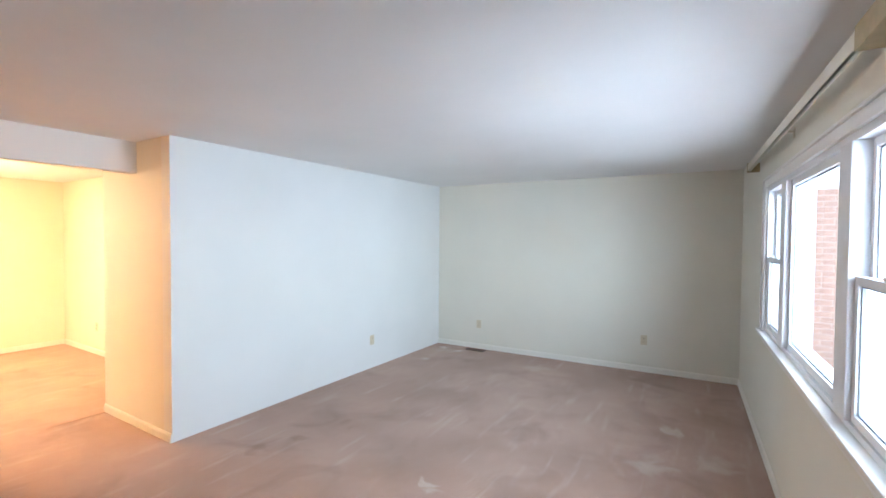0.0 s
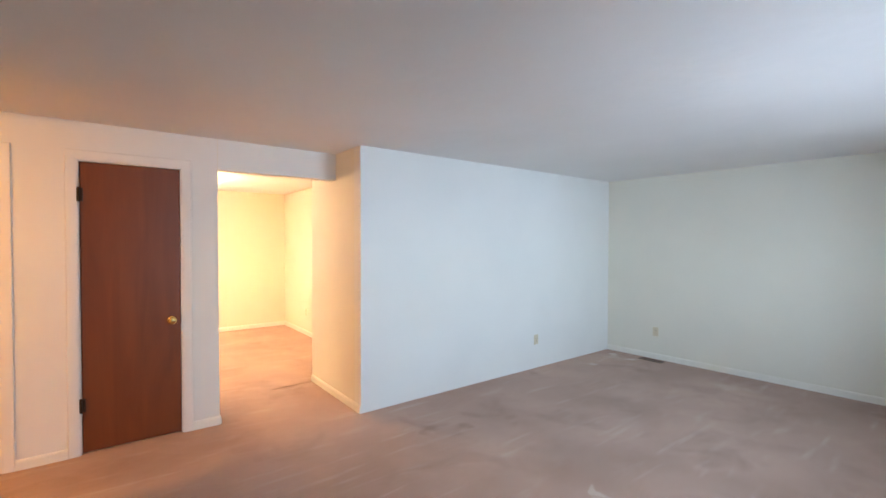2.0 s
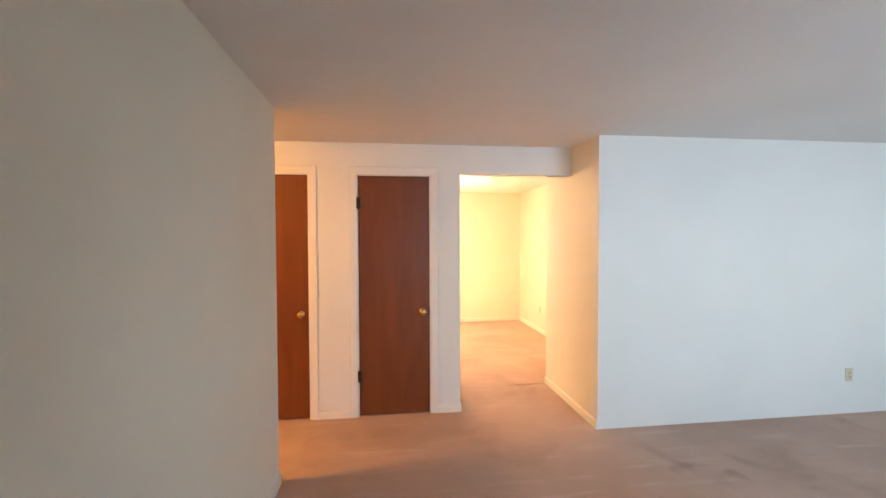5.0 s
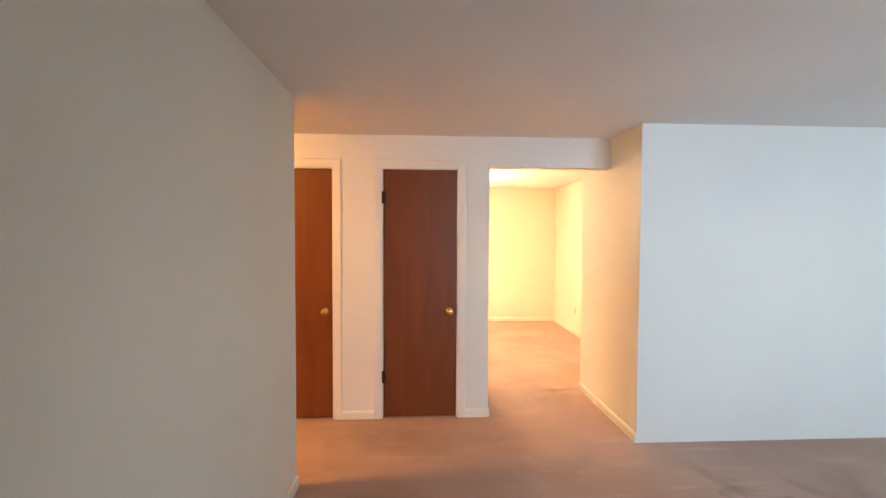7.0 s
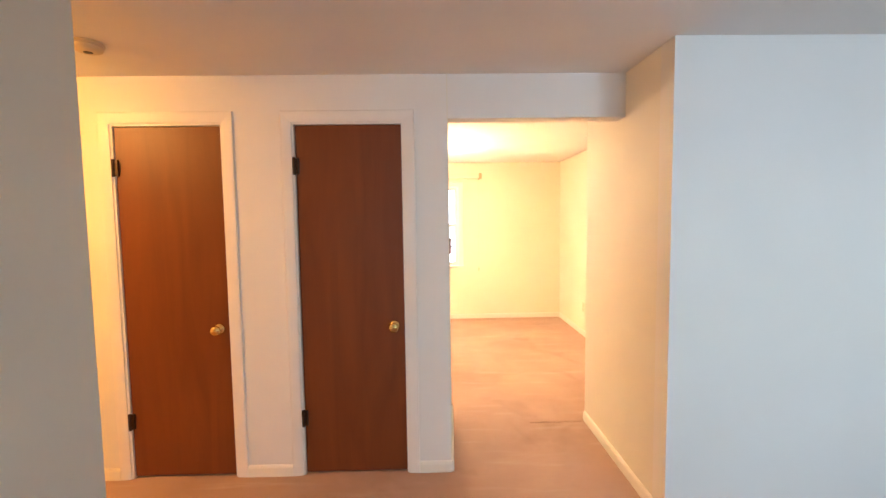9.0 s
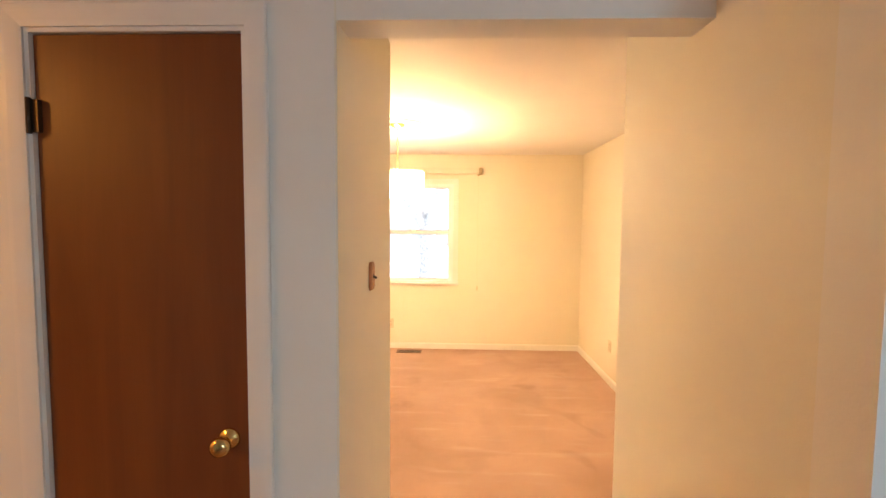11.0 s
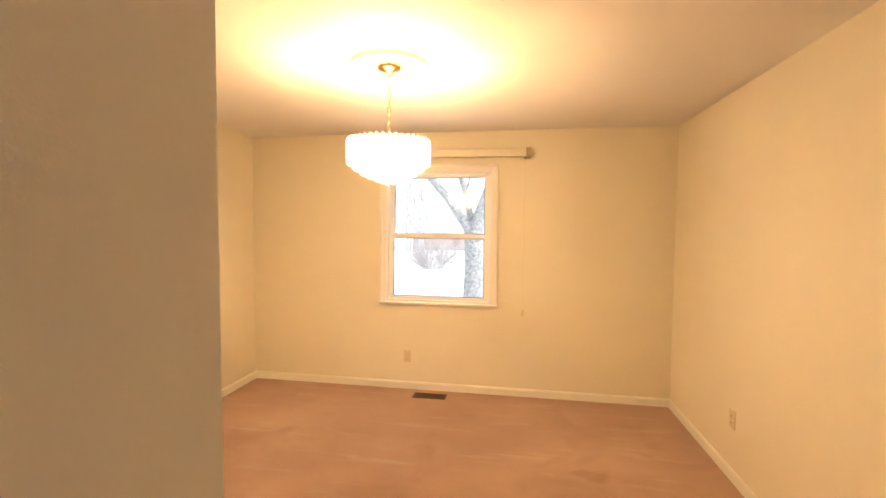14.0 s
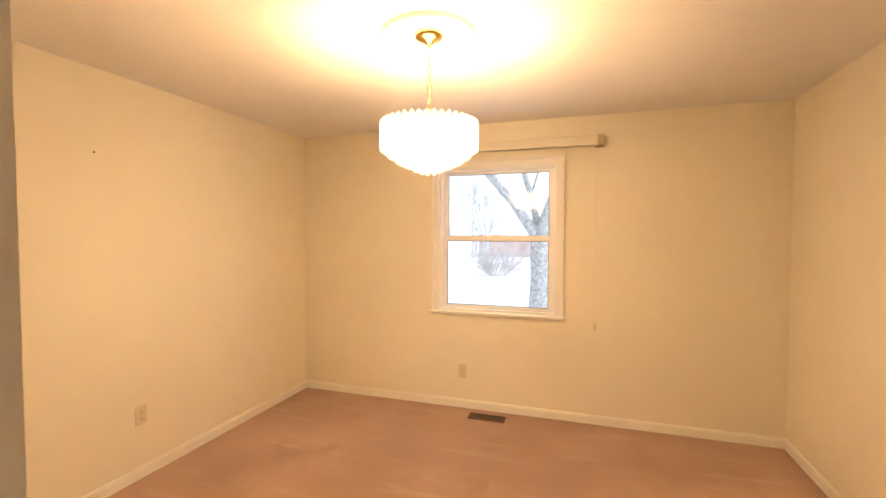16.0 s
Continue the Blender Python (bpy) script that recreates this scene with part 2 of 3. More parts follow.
# far bark: dusted with snow, and paled further to stand for haze
FAR_BARK = mat("hazed_snowy_bark", (0.58, 0.59, 0.6), 0.9, vary=0.25, vary_scale=9)
MORTAR = mat("mortar", (0.5, 0.47, 0.44), 0.9, bump=0.4, bump_scale=80, vary=0.1, vary_scale=6)
SKY_PANE = mat("far_window_glass", (0.42, 0.46, 0.5), 0.08)
SOFFIT = mat("white_siding", (0.8, 0.8, 0.8), 0.5, vary=0.03, vary_scale=2)
ROOF = mat("snowy_shingle", (0.72, 0.73, 0.76), 0.85, vary=0.15, vary_scale=2)


# ---- mesh helpers ----
def add_box(bm, x0, y0, z0, x1, y1, z1, bevel=0.0):
    vs = [bm.verts.new(p) for p in ((x0, y0, z0), (x1, y0, z0), (x1, y1, z0), (x0, y1, z0),
                                    (x0, y0, z1), (x1, y0, z1), (x1, y1, z1), (x0, y1, z1))]
    fs = [bm.faces.new([vs[i] for i in q]) for q in ((3, 2, 1, 0), (4, 5, 6, 7), (0, 1, 5, 4), (1, 2, 6, 5), (2, 3, 7, 6), (3, 0, 4, 7))]
    if bevel:
        es = list({e for f in fs for e in f.edges})
        bmesh.ops.bevel(bm, geom=es, offset=bevel, segments=2, affect='EDGES', profile=0.6)


def boxes(*bs, bevel=0.0):
    bm = bmesh.new()
    for b in bs:
        add_box(bm, *b, bevel=bevel)
    return bm


def lathe(profile, n=32, axis='Z'):
    """Turned solid from (radius, height) pairs."""
    bm = bmesh.new()
    rings = []
    for r, h in profile:
        ring = []
        for i in range(n):
            a = 2 * math.pi * i / n
            p = (r * math.cos(a), r * math.sin(a), h)
            if axis == 'Y':
                p = (p[0], -p[2], p[1])
            ring.append(bm.verts.new(p))
        rings.append(ring)
    for a, b in zip(rings, rings[1:]):
        for i in range(n):
            bm.faces.new((a[i], a[(i + 1) % n], b[(i + 1) % n], b[i]))
    bm.faces.new(list(reversed(rings[0])))
    bm.faces.new(rings[-1])
    for f in bm.faces:
        f.smooth = True
    bmesh.ops.recalc_face_normals(bm, faces=bm.faces)
    return bm


def tube(bm, pts, radii, n=8):
    """A tapered limb along pts."""
    rings = []
    for i, p in enumerate(pts):
        d = (pts[min(i + 1, len(pts) - 1)] - pts[max(i - 1, 0)]).normalized()
        s = d.orthogonal().normalized()
        u = d.cross(s)
        rings.append([bm.verts.new(p + radii[i] * (math.cos(2 * math.pi * k / n) * s + math.sin(2 * math.pi * k / n) * u)) for k in range(n)])
    for a, b in zip(rings, rings[1:]):
        for k in range(n):
            f = bm.faces.new((a[k], a[(k + 1) % n], b[(k + 1) % n], b[k]))
            f.smooth = True
    bm.faces.new(rings[-1])


def mesh_of(name, bm, material):
    me = bpy.data.meshes.new(name)
    bmesh.ops.recalc_face_normals(bm, faces=bm.faces)
    bm.to_mesh(me)
    bm.free()
    me.materials.append(material)
    return me


def part(name, bm, material, parent=None, label=""):
    ob = new(name, mesh_of(name, bm, material))
    if parent:
        ob.parent = parent
    if label:
        tagged(ob, label)
    return ob


def structure(name, bm, material, label, category):
    return tagged(part(name, bm, material), label, category, kind="structure")


def thing(name, label, category, m=None, group=""):
    e = new(name)
    e.empty_display_size = 0.1
    if m is not None:
        e.matrix_basis = m
    return tagged(e, label, category, group)


# ---- floor, ceiling, walls ----
T = 0.12
floor_bm = boxes((HX0 - T, -0.75, -0.25, XF + 0.45, DY1 + T, 0))
structure("floor", floor_bm, CARPET, "worn taupe cut-pile carpet with streaks and pale spills", "floor")
structure("ceiling", boxes((HX0 - T, -0.75, CEIL, XF + 0.45, DY1 + T, CEIL + 0.15)), CEILING, "smooth white painted ceiling", "ceiling")

structure("wall_north", boxes((XC, YW, 0, XF, YW + T, CEIL)), COOL_LIT_WALL, "long plain off-white painted wall", "wall")
EAST = pose(XF, YW, 0, 0, 0, 2.4)   # this wall stands a little out of square
structure("wall_east", boxes((0, -3.83, 0, T, T, CEIL)), WALL, "plain cream painted end wall", "wall").matrix_basis = EAST
structure("passage_wall_east", boxes((XC, YW + T, 0, XC + T, YE, CEIL)), WALL, "cream painted wall beside the passage", "wall")
# the passage's west face is slightly splayed, from XPF at the living room to XP
pw = bmesh.new()
foot = [(XPF, YD + 0.002), (XP, YEL), (XP - T, YEL), (XP - T, YD + T), (XPF - 0.006, YD + T), (XPF - 0.006, YD + 0.002)]
lo, hi = [[pw.verts.new((x, y, z)) for x, y in foot] for z in (0, CEIL)]
pw.faces.new(lo[::-1])
pw.faces.new(hi)
for i in range(6):
    pw.faces.new((lo[i], lo[(i + 1) % 6], hi[(i + 1) % 6], hi[i]))
structure("passage_wall_west", pw, WALL, "cream painted passage wall with a light switch", "wall")

D1, D2, D3 = (-0.612, -0.016), (0.392, 0.994), (-1.70, -0.935)
JG = 0.022
spans = [(HX0, D3[0] - JG), (D3[1] + JG, D1[0] - JG), (D1[1] + JG, D2[0] - JG), (D2[1] + JG, XPF - 0.006)]
wall_bm = boxes(*[(a, YD, 0, b, YD + T, DOOR_H + JG) for a, b in spans], (HX0, YD, DOOR_H + JG, XPF - 0.006, YD + T, CEIL), (XPF, YD, 2.065, XC, YD + T, CEIL))
structure("wall_closets", wall_bm, COOL_LIT_WALL, "off-white wall with closet doors and a passage opening", "wall")
structure("partition", boxes((XN - T, -0.7, 0, XN, YN, CEIL), bevel=0.004), WALL, "plain partition wall ending at the hall", "wall")
structure("hall_wall_west", boxes((HX0 - T, -0.7, 0, HX0, YEL, CEIL)), WALL, "plain painted wall closing the hall", "wall")
structure("hall_wall_south", boxes((HX0, -0.7, 0, XN - T, -0.58, CEIL)), WALL, "plain painted wall closing the hall", "wall")
structure("closet_back", boxes((HX0, 4.76, 0, XP - T, YEL, CEIL)), WALL, "painted wall between closets and dining room", "wall")
structure("dining_wall_south", boxes((XC + T, YE - T, 0, DX1 + T, YE, CEIL)), DINING_WALL, "painted wall behind the passage", "wall")
structure("dining_wall_east", boxes((DX1, YE, 0, DX1 + T, DY1, CEIL)), DINING_WALL, "plain cream painted dining room wall", "wall")
structure("dining_wall_west", boxes((DX0 - T, YEL, 0, DX0, DY1, CEIL)), DINING_WALL, "plain cream painted dining room wall", "wall")

# dining room's window wall
WX0, WX1, WZ0, WZ1 = 0.60, 1.545, 0.80, 1.965
structure("dining_wall_north", boxes((DX0 - T, DY1, 0, WX0, DY1 + 0.14, CEIL), (WX1, DY1, 0, DX1 + T, DY1 + 0.14, CEIL),
                                     (WX0, DY1, 0, WX1, DY1 + 0.14, WZ0), (WX0, DY1, WZ1, WX1, DY1 + 0.14, CEIL)),
          DINING_WALL, "cream painted wall with one sash window", "wall")

# living room's window wall, a little out of square
FRONT = pose(XF, -0.10, 0, 0, 0, math.degrees(math.atan(0.0415)))
FX0, FX1, FZ0, FZ1 = -3.98, -1.52, 0.90, 1.945
front = structure("wall_south", boxes((-6.6, -0.15, 0, FX0, 0, CEIL), (FX1, -0.15, 0, 0.30, 0, CEIL), (FX0, -0.15, 0, FX1, 0, FZ0), (FX0, -0.15, FZ1, FX1, 0, CEIL)),
                  WALL, "cream painted wall with a wide triple window", "wall")
front.matrix_basis = FRONT


# ---- baseboards and trim ----
def baseboard(length, m, name="baseboard"):
    """A moulded board along x, standing proud towards -y."""
    prof = [(0, 0), (-0.013, 0), (-0.012, 0.050), (-0.009, 0.060), (-0.005, 0.066), (0, 0.068)]
    bm = bmesh.new()
    a = [bm.verts.new((0, y, z)) for y, z in prof]
    b = [bm.verts.new((length, y, z)) for y, z in prof]
    for i in range(len(prof)):
        j = (i + 1) % len(prof)
        bm.faces.new((a[i], a[j], b[j], b[i]))
    bm.faces.new(a)
    bm.faces.new(list(reversed(b)))
    ob = structure(name, bm, BASE, "low cream painted baseboard", "baseboard")
    ob.matrix_basis = m
    return ob


CW = 0.062   # casing width
baseboard(YW + 0.25, EAST @ pose(0, 0, 0, 0, 0, -90))
baseboard(YE - YW, pose(XC, YE, 0, 0, 0, -90))
baseboard(YEL - YD, pose(XPF, YD, 0, 0, 0, 90 - math.degrees(math.atan((XP - XPF) / (YEL - YD)))))
baseboard(XPF - D2[1] - CW - 0.012, pose(D2[1] + CW + 0.012, YD, 0))
baseboard(D2[0] - D1[1] - 2 * CW - 0.024, pose(D1[1] + CW + 0.012, YD, 0))
baseboard(D1[0] - D3[1] - 2 * CW - 0.024, pose(D3[1] + CW + 0.012, YD, 0))
baseboard(YN + 0.5, pose(XN, -0.5, 0, 0, 0, 90))
baseboard(DX1 - DX0, pose(DX0, DY1, 0))
baseboard(DY1 - YE - 0.013, pose(DX1, DY1 - 0.013, 0, 0, 0, -90))
baseboard(DY1 - YEL - 0.013, pose(DX0, YEL, 0, 0, 0, 90))
baseboard(XP - DX0, pose(XP, YEL, 0, 0, 0, 180))
baseboard(6.0, FRONT @ pose(0.16, 0, 0, 0, 0, 180))

# carpet seam across the passage
seam_bm = bmesh.new()
rs = random.Random(4)
tube(seam_bm, [Vector((XC - 0.42 + i * 0.40 / 24, YE - 0.03 + rs.uniform(-0.006, 0.006), 0.001)) for i in range(25)], [0.003 + rs.uniform(0, 0.003) for _ in range(25)], 6)
structure("carpet_seam", seam_bm, CARPET, "slightly raised frayed carpet seam in the passage", "seam")


# ---- doors ----
def casing_set(owner, x0, x1, z1, y):
    """Three mitred boards round an opening, each with a sloped face, thicker at the outer edge."""
    prof = [(0.0, 0.0), (0.0, -0.007), (0.012, -0.009), (0.045, -0.012), (CW - 0.004, -0.012), (CW, -0.008), (CW, 0.0)]

    def board(p_in, q_in, out, miter_p, miter_q):
        bm = bmesh.new()
        d = (Vector(q_in) - Vector(p_in)).normalized()
        a = [bm.verts.new(Vector(p_in) + Vector(out) * u + Vector((0, w, 0)) - d * u * miter_p) for u, w in prof]
        b = [bm.verts.new(Vector(q_in) + Vector(out) * u + Vector((0, w, 0)) + d * u * miter_q) for u, w in prof]
        n = len(prof)
        for i in range(n):
            bm.faces.new((a[i], a[(i + 1) % n], b[(i + 1) % n], b[i]))
        bm.faces.new(a)
        bm.faces.new(b[::-1])
        return part("casing", bm, TRIM, owner, "white painted moulded casing")

    e = 0.012
    board((x0 - e, y, 0), (x0 - e, y, z1 + e), (-1, 0, 0), 0, 1)
    board((x1 + e, y, 0), (x1 + e, y, z1 + e), (1, 0, 0), 0, 1)
    board((x0 - e, y, z1 + e), (x1 + e, y, z1 + e), (0, 0, 1), 1, 1)


def knob(owner, x, z, y, material, label):
    rose = part("knob", lathe([(0.031, 0.0), (0.031, 0.004), (0.026, 0.010), (0.013, 0.014), (0.011, 0.030), (0.018, 0.036),
                               (0.026, 0.044), (0.0285, 0.054), (0.026, 0.064), (0.016, 0.070), (0.004, 0.071)], 28, 'Y'), material, owner, label)
    rose.matrix_basis = pose(x, y, z)
    return rose


def door(name, x0, x1, label, slab_mat):
    t = thing(name, label, "door")
    t["kind"] = "structure"
    yf = YD + 0.012
    part("slab", boxes((x0 + 0.003, yf, 0.012, x1 - 0.003, yf + 0.035, DOOR_H - 0.003), bevel=0.002), slab_mat, t)
    j = JG
    part("jamb", boxes((x0 - j + 0.002, YD + 0.001, 0, x0, YD + T - 0.002, DOOR_H)), TRIM, t, "white painted jamb")
    part("jamb", boxes((x1, YD + 0.001, 0, x1 + j - 0.002, YD + T - 0.002, DOOR_H)), TRIM, t, "white painted jamb")
    part("jamb", boxes((x0 - j + 0.002, YD + 0.001, DOOR_H, x1 + j - 0.002, YD + T - 0.002, DOOR_H + j - 0.002)), TRIM, t, "white painted jamb")
    part("stop", boxes((x0, yf + 0.036, 0, x1, YD + T - 0.004, 0.01), (x0, yf + 0.037, 0.01, x0 + 0.012, YD + T - 0.004, DOOR_H), (x1 - 0.012, yf + 0.037, 0.01, x1, YD + T - 0.004, DOOR_H)), TRIM, t)
    casing_set(t, x0, x1, DOOR_H, YD)
    for z in (1.81, 0.345):
        h = part("hinge", boxes((x0 - 0.014, YD - 0.003, z - 0.045, x0 + 0.022, yf - 0.0005, z + 0.045), bevel=0.001), BRONZE, t, "dark bronze butt hinge")
        k = lathe([(0.006, -0.05), (0.0075, -0.048), (0.0075, 0.048), (0.006, 0.05)], 12)
        kn = part("knuckle", k, BRONZE, h)
        kn.matrix_basis = pose(x0 - 0.002, YD - 0.006, z)
    knob(t, x1 - 0.062, 0.885, yf, BRASS, "polished brass round knob")
    part("latch", boxes((x1 - 0.004, yf - 0.002, 0.85, x1 + 0.012, yf + 0.010, 0.92)), BRONZE, t, "dark latch plate")
    return t


door("door_1", *D1, "closed reddish-brown flush wooden closet door, brass knob", DOOR)
door("door_2", *D2, "closed dark red-brown flush wooden closet door, brass knob", DOOR)
door("door_3", *D3, "white painted door in the hall", TRIM)


# ---- windows ----
def sash(owner, name, x0, x1, z0, z1, y, w=0.038, d=0.035, material=VINYL):
    """A frame of four bevelled rails with a pane."""
    s = part(name, boxes((x0, y - d, z0, x0 + w, y, z1), (x1 - w, y - d, z0, x1, y, z1),
                         (x0 + w, y - d, z0, x1 - w, y, z0 + w), (x0 + w, y - d, z1 - w, x1 - w, y, z1), bevel=0.003), material, owner)
    g = 0.006
    part("gasket", boxes((x0 + w, y - d * 0.6, z0 + w, x0 + w + g, y - d * 0.3, z1 - w), (x1 - w - g, y - d * 0.6, z0 + w, x1 - w, y - d * 0.3, z1 - w),
                         (x0 + w, y - d * 0.6, z0 + w, x1 - w, y - d * 0.3, z0 + w + g), (x0 + w, y - d * 0.6, z1 - w - g, x1 - w, y - d * 0.3, z1 - w)), GASKET, s)
    p = part("pane", boxes((x0 + w, y - d * 0.5 - 0.002, z0 + w, x1 - w, y - d * 0.5 + 0.002, z1 - w)), GLASS, s, "clear glass pane")
    p.visible_shadow = False
    return s


def flat_casing(owner, x0, x1, z0, z1, w, thick=0.018):
    """Picture-frame casing towards +y, sides and head, with a raised back band."""
    for b in ((x0 - w, 0, z0, x0, thick, z1 + w), (x1, 0, z0, x1 + w, thick, z1 + w), (x0, 0, z1, x1, thick, z1 + w)):
        part("casing", boxes(b, bevel=0.004), TRIM, owner, "white painted casing")
    q = 0.014
    for b in ((x0 - w - q, 0, z0, x0 - w, thick + 0.01, z1 + w + q), (x1 + w, 0, z0, x1 + w + q, thick + 0.01, z1 + w + q), (x0 - w, 0, z1 + w, x1 + w, thick + 0.01, z1 + w + q)):
        part("back_band", boxes(b, bevel=0.003), TRIM, owner)


# wide triple window in the living room
w1 = thing("window_1", "wide white triple window, picture pane between two double-hung sashes", "window", FRONT)
w1["kind"] = "structure"
fr = part("frame", boxes((FX0, -0.14, FZ0, FX0 + 0.03, 0, FZ1), (FX1 - 0.03, -0.14, FZ0, FX1, 0, FZ1), (FX0 + 0.03, -0.14, FZ1 - 0.03, FX1 - 0.03, 0, FZ1),
                         (FX0 + 0.03, -0.14, FZ0, FX1 - 0.03, 0, FZ0 + 0.025)), VINYL, w1)
M1, M2 = (-2.25, -2.11), (-3.43, -3.29)
for a, b in (M1, M2):
    part("mullion", boxes((a, -0.13, FZ0 + 0.025, b, 0.012, FZ1 - 0.03), bevel=0.006), VINYL, w1)
for a, b in ((M1[1], FX1 - 0.03), (FX0 + 0.03, M2[0])):
    sash(w1, "upper_sash", a, b, 1.40, FZ1 - 0.03, -0.045, 0.032)
    sash(w1, "lower_sash", a, b, FZ0 + 0.025, 1.44, -0.008, 0.032)
    part("sash_lock", boxes(((a + b) / 2 - 0.025, -0.035, 1.44, (a + b) / 2 + 0.025, -0.012, 1.455), bevel=0.003), VINYL, w1)
sash(w1, "picture_sash", M2[1], M1[0], FZ0 + 0.025, FZ1 - 0.03, -0.015, 0.04, 0.045)
flat_casing(w1, FX0, FX1, FZ0, FZ1, 0.05)
part("stool", boxes((FX0 - 0.09, -0.02, FZ0 - 0.022, FX1 + 0.09, 0.05, FZ0), bevel=0.006), TRIM, w1, "white painted stool board")
part("apron", boxes((FX0 - 0.06, 0, FZ0 - 0.085, FX1 + 0.06, 0.016, FZ0 - 0.022), bevel=0.003), TRIM, w1)

# dining room window, which faces the other way: turned half round
w2 = thing("window_2", "white double-hung window with painted casing and sill", "window", pose((WX0 + WX1) / 2, DY1, 0, 0, 0, 180))
w2["kind"] = "structure"
h = (WX1 - WX0) / 2
part("frame", boxes((-h, -0.13, WZ0, -h + 0.02, 0, WZ1), (h - 0.02, -0.13, WZ0, h, 0, WZ1), (-h + 0.02, -0.13, WZ1 - 0.02, h - 0.02, 0, WZ1), (-h + 0.02, -0.13, WZ0, h - 0.02, 0, WZ0 + 0.02)), VINYL, w2)
sash(w2, "upper_sash", -h + 0.02, h - 0.02, 1.375, WZ1 - 0.006, -0.07)
sash(w2, "lower_sash", -h + 0.02, h - 0.02, WZ0 + 0.008, 1.415, -0.030)
part("sash_lock", boxes((-0.03, -0.05, 1.415, 0.03, -0.032, 1.43), bevel=0.003), VINYL, w2)
flat_casing(w2, -h, h, WZ0, WZ1, 0.045)
part("stool", boxes((-h - 0.068, -0.02, WZ0 - 0.018, h + 0.068, 0.036, WZ0), bevel=0.005), TRIM, w2, "white painted sill board")
part("apron", boxes((-h - 0.05, 0, WZ0 - 0.034, h + 0.05, 0.010, WZ0 - 0.018), bevel=0.003), TRIM, w2)


# ---- curtain rods ----
def curtain_rod(label, length, m, cord_at=None, hh=0.036, far_end=ROD_END, block=0.04):
    """A flat traverse rod along x, standing off towards -y, with returns at both ends."""
    t = thing("curtain_rod", label, "curtain rod", m)
    part("track", boxes((0, -0.085, -hh, length, -0.072, hh), (0, -0.085, hh - 0.006, length, -0.060, hh), (0, -0.085, -hh, length, -0.060, 0.006 - hh), bevel=0.002), ROD, t, "cream enamelled track")
    for x in (0.0, length):
        s = 1 if x else -1
        d = block if x else 0.03
        part("return", boxes((min(x, x + s * d), -0.087, -0.038, max(x, x + s * d), 0, 0.038), bevel=0.003), ROD_END if x else far_end, t, "return bracket")
    for x in (length * 0.5,):
        part("bracket", boxes((x - 0.012, -0.060, 0.0, x + 0.012, 0, 0.012), (x - 0.012, -0.008, -0.03, x + 0.012, 0, 0.03)), ROD, t)
    if cord_at is not None:
        part("pulley", boxes((cord_at - 0.012, -0.080, -0.055, cord_at + 0.012, -0.062, -0.037), bevel=0.003), ROD_END, t)
        bm = bmesh.new()
        tube(bm, [Vector((cord_at + 0.004 * math.sin(i * 0.7), -0.07 + 0.06 * (i / 20), -0.05 - i * 0.0645)) for i in range(21)], [0.001] * 21, 6)
        c = part("cord", bm, CORD, t, "thin draw cord")
        w = part("cord_weight", lathe([(0.003, 0.03), (0.009, 0.02), (0.011, -0.02), (0.006, -0.03)], 12), CORD, c)
        w.matrix_basis = pose(cord_at, -0.012, -1.37)
    return t


curtain_rod("cream flat curtain rod with tan ends above the window", 1.55, pose(0.285, DY1, 2.11), 1.545)
curtain_rod("long cream curtain rod with tan end above the window", 2.68, FRONT @ pose(-1.05, 0, 2.16, 0, 0, 180), None, 0.028, ROD_END, 0.3)


# ---- outlets, switch, vents, detector ----
def outlet(m, label="almond plastic wall outlet with two sockets"):
    """Faces -y."""
    t = thing("wall_outlet", label, "outlet", m, "wall outlets")
    part("cover_plate", boxes((-0.035, -0.006, -0.057, 0.035, 0, 0.057), bevel=0.003), ALMOND, t)
    for z in (0.02, -0.02):
        s = part("socket", boxes((-0.017, -0.008, z - 0.014, 0.017, -0.006, z + 0.014), bevel=0.0008), ALMOND, t)
        for x in (-0.007, 0.007):
            part("slot", boxes((x - 0.0015, -0.0088, z - 0.004, x + 0.0015, -0.0079, z + 0.006)), SLOT, s)
        g = part("slot", boxes((-0.002, -0.0088, z - 0.010, 0.002, -0.0079, z - 0.006)), SLOT, s)
    sc = part("screw", lathe([(0.003, 0), (0.003, 0.001), (0.002, 0.0015)], 10, 'Y'), BRASS, t)
    sc.matrix_basis = pose(0, -0.006, 0)
    return t


first_outlet = outlet(pose(4.54, YW, 0.335))
for m in (EAST @ pose(0, -0.655, 0.345, 0, 0, -90), EAST @ pose(0, -2.78, 0.375, 0, 0, -90), pose(0.805, DY1, 0.302), pose(DX1, 7.04, 0.36, 0, 0, -90), pose(DX0, 6.50, 0.37, 0, 0, 90)):
    copy_thing(first_outlet, m)

sw = thing("light_switch", "carved wooden light switch plate with clipped corners", "light switch", pose(XPF + (XP - XPF) * 0.47, 4.513, 1.320, 0, 0, 88))
bm = bmesh.new()
outline = [(sx * u, sz * v) for sx, sz, u, v in ((-1, -1, 0.028, 0.037), (-1, -1, 0.017, 0.052), (1, -1, 0.017, 0.052), (1, -1, 0.028, 0.037), (1, 1, 0.028, 0.037), (1, 1, 0.017, 0.052), (-1, 1, 0.017, 0.052), (-1, 1, 0.028, 0.037))]
back = [bm.verts.new((x, 0, z)) for x, z in outline]
mid = [bm.verts.new((x, -0.007, z)) for x, z in outline]
frontv = [bm.verts.new((x * 0.9, -0.012, z * 0.94)) for x, z in outline]
for a, b in ((back, mid), (mid, frontv)):
    for i in range(8):
        bm.faces.new((a[i], a[(i + 1) % 8], b[(i + 1) % 8], b[i]))
bm.faces.new(frontv)
bm.faces.new(back[::-1])
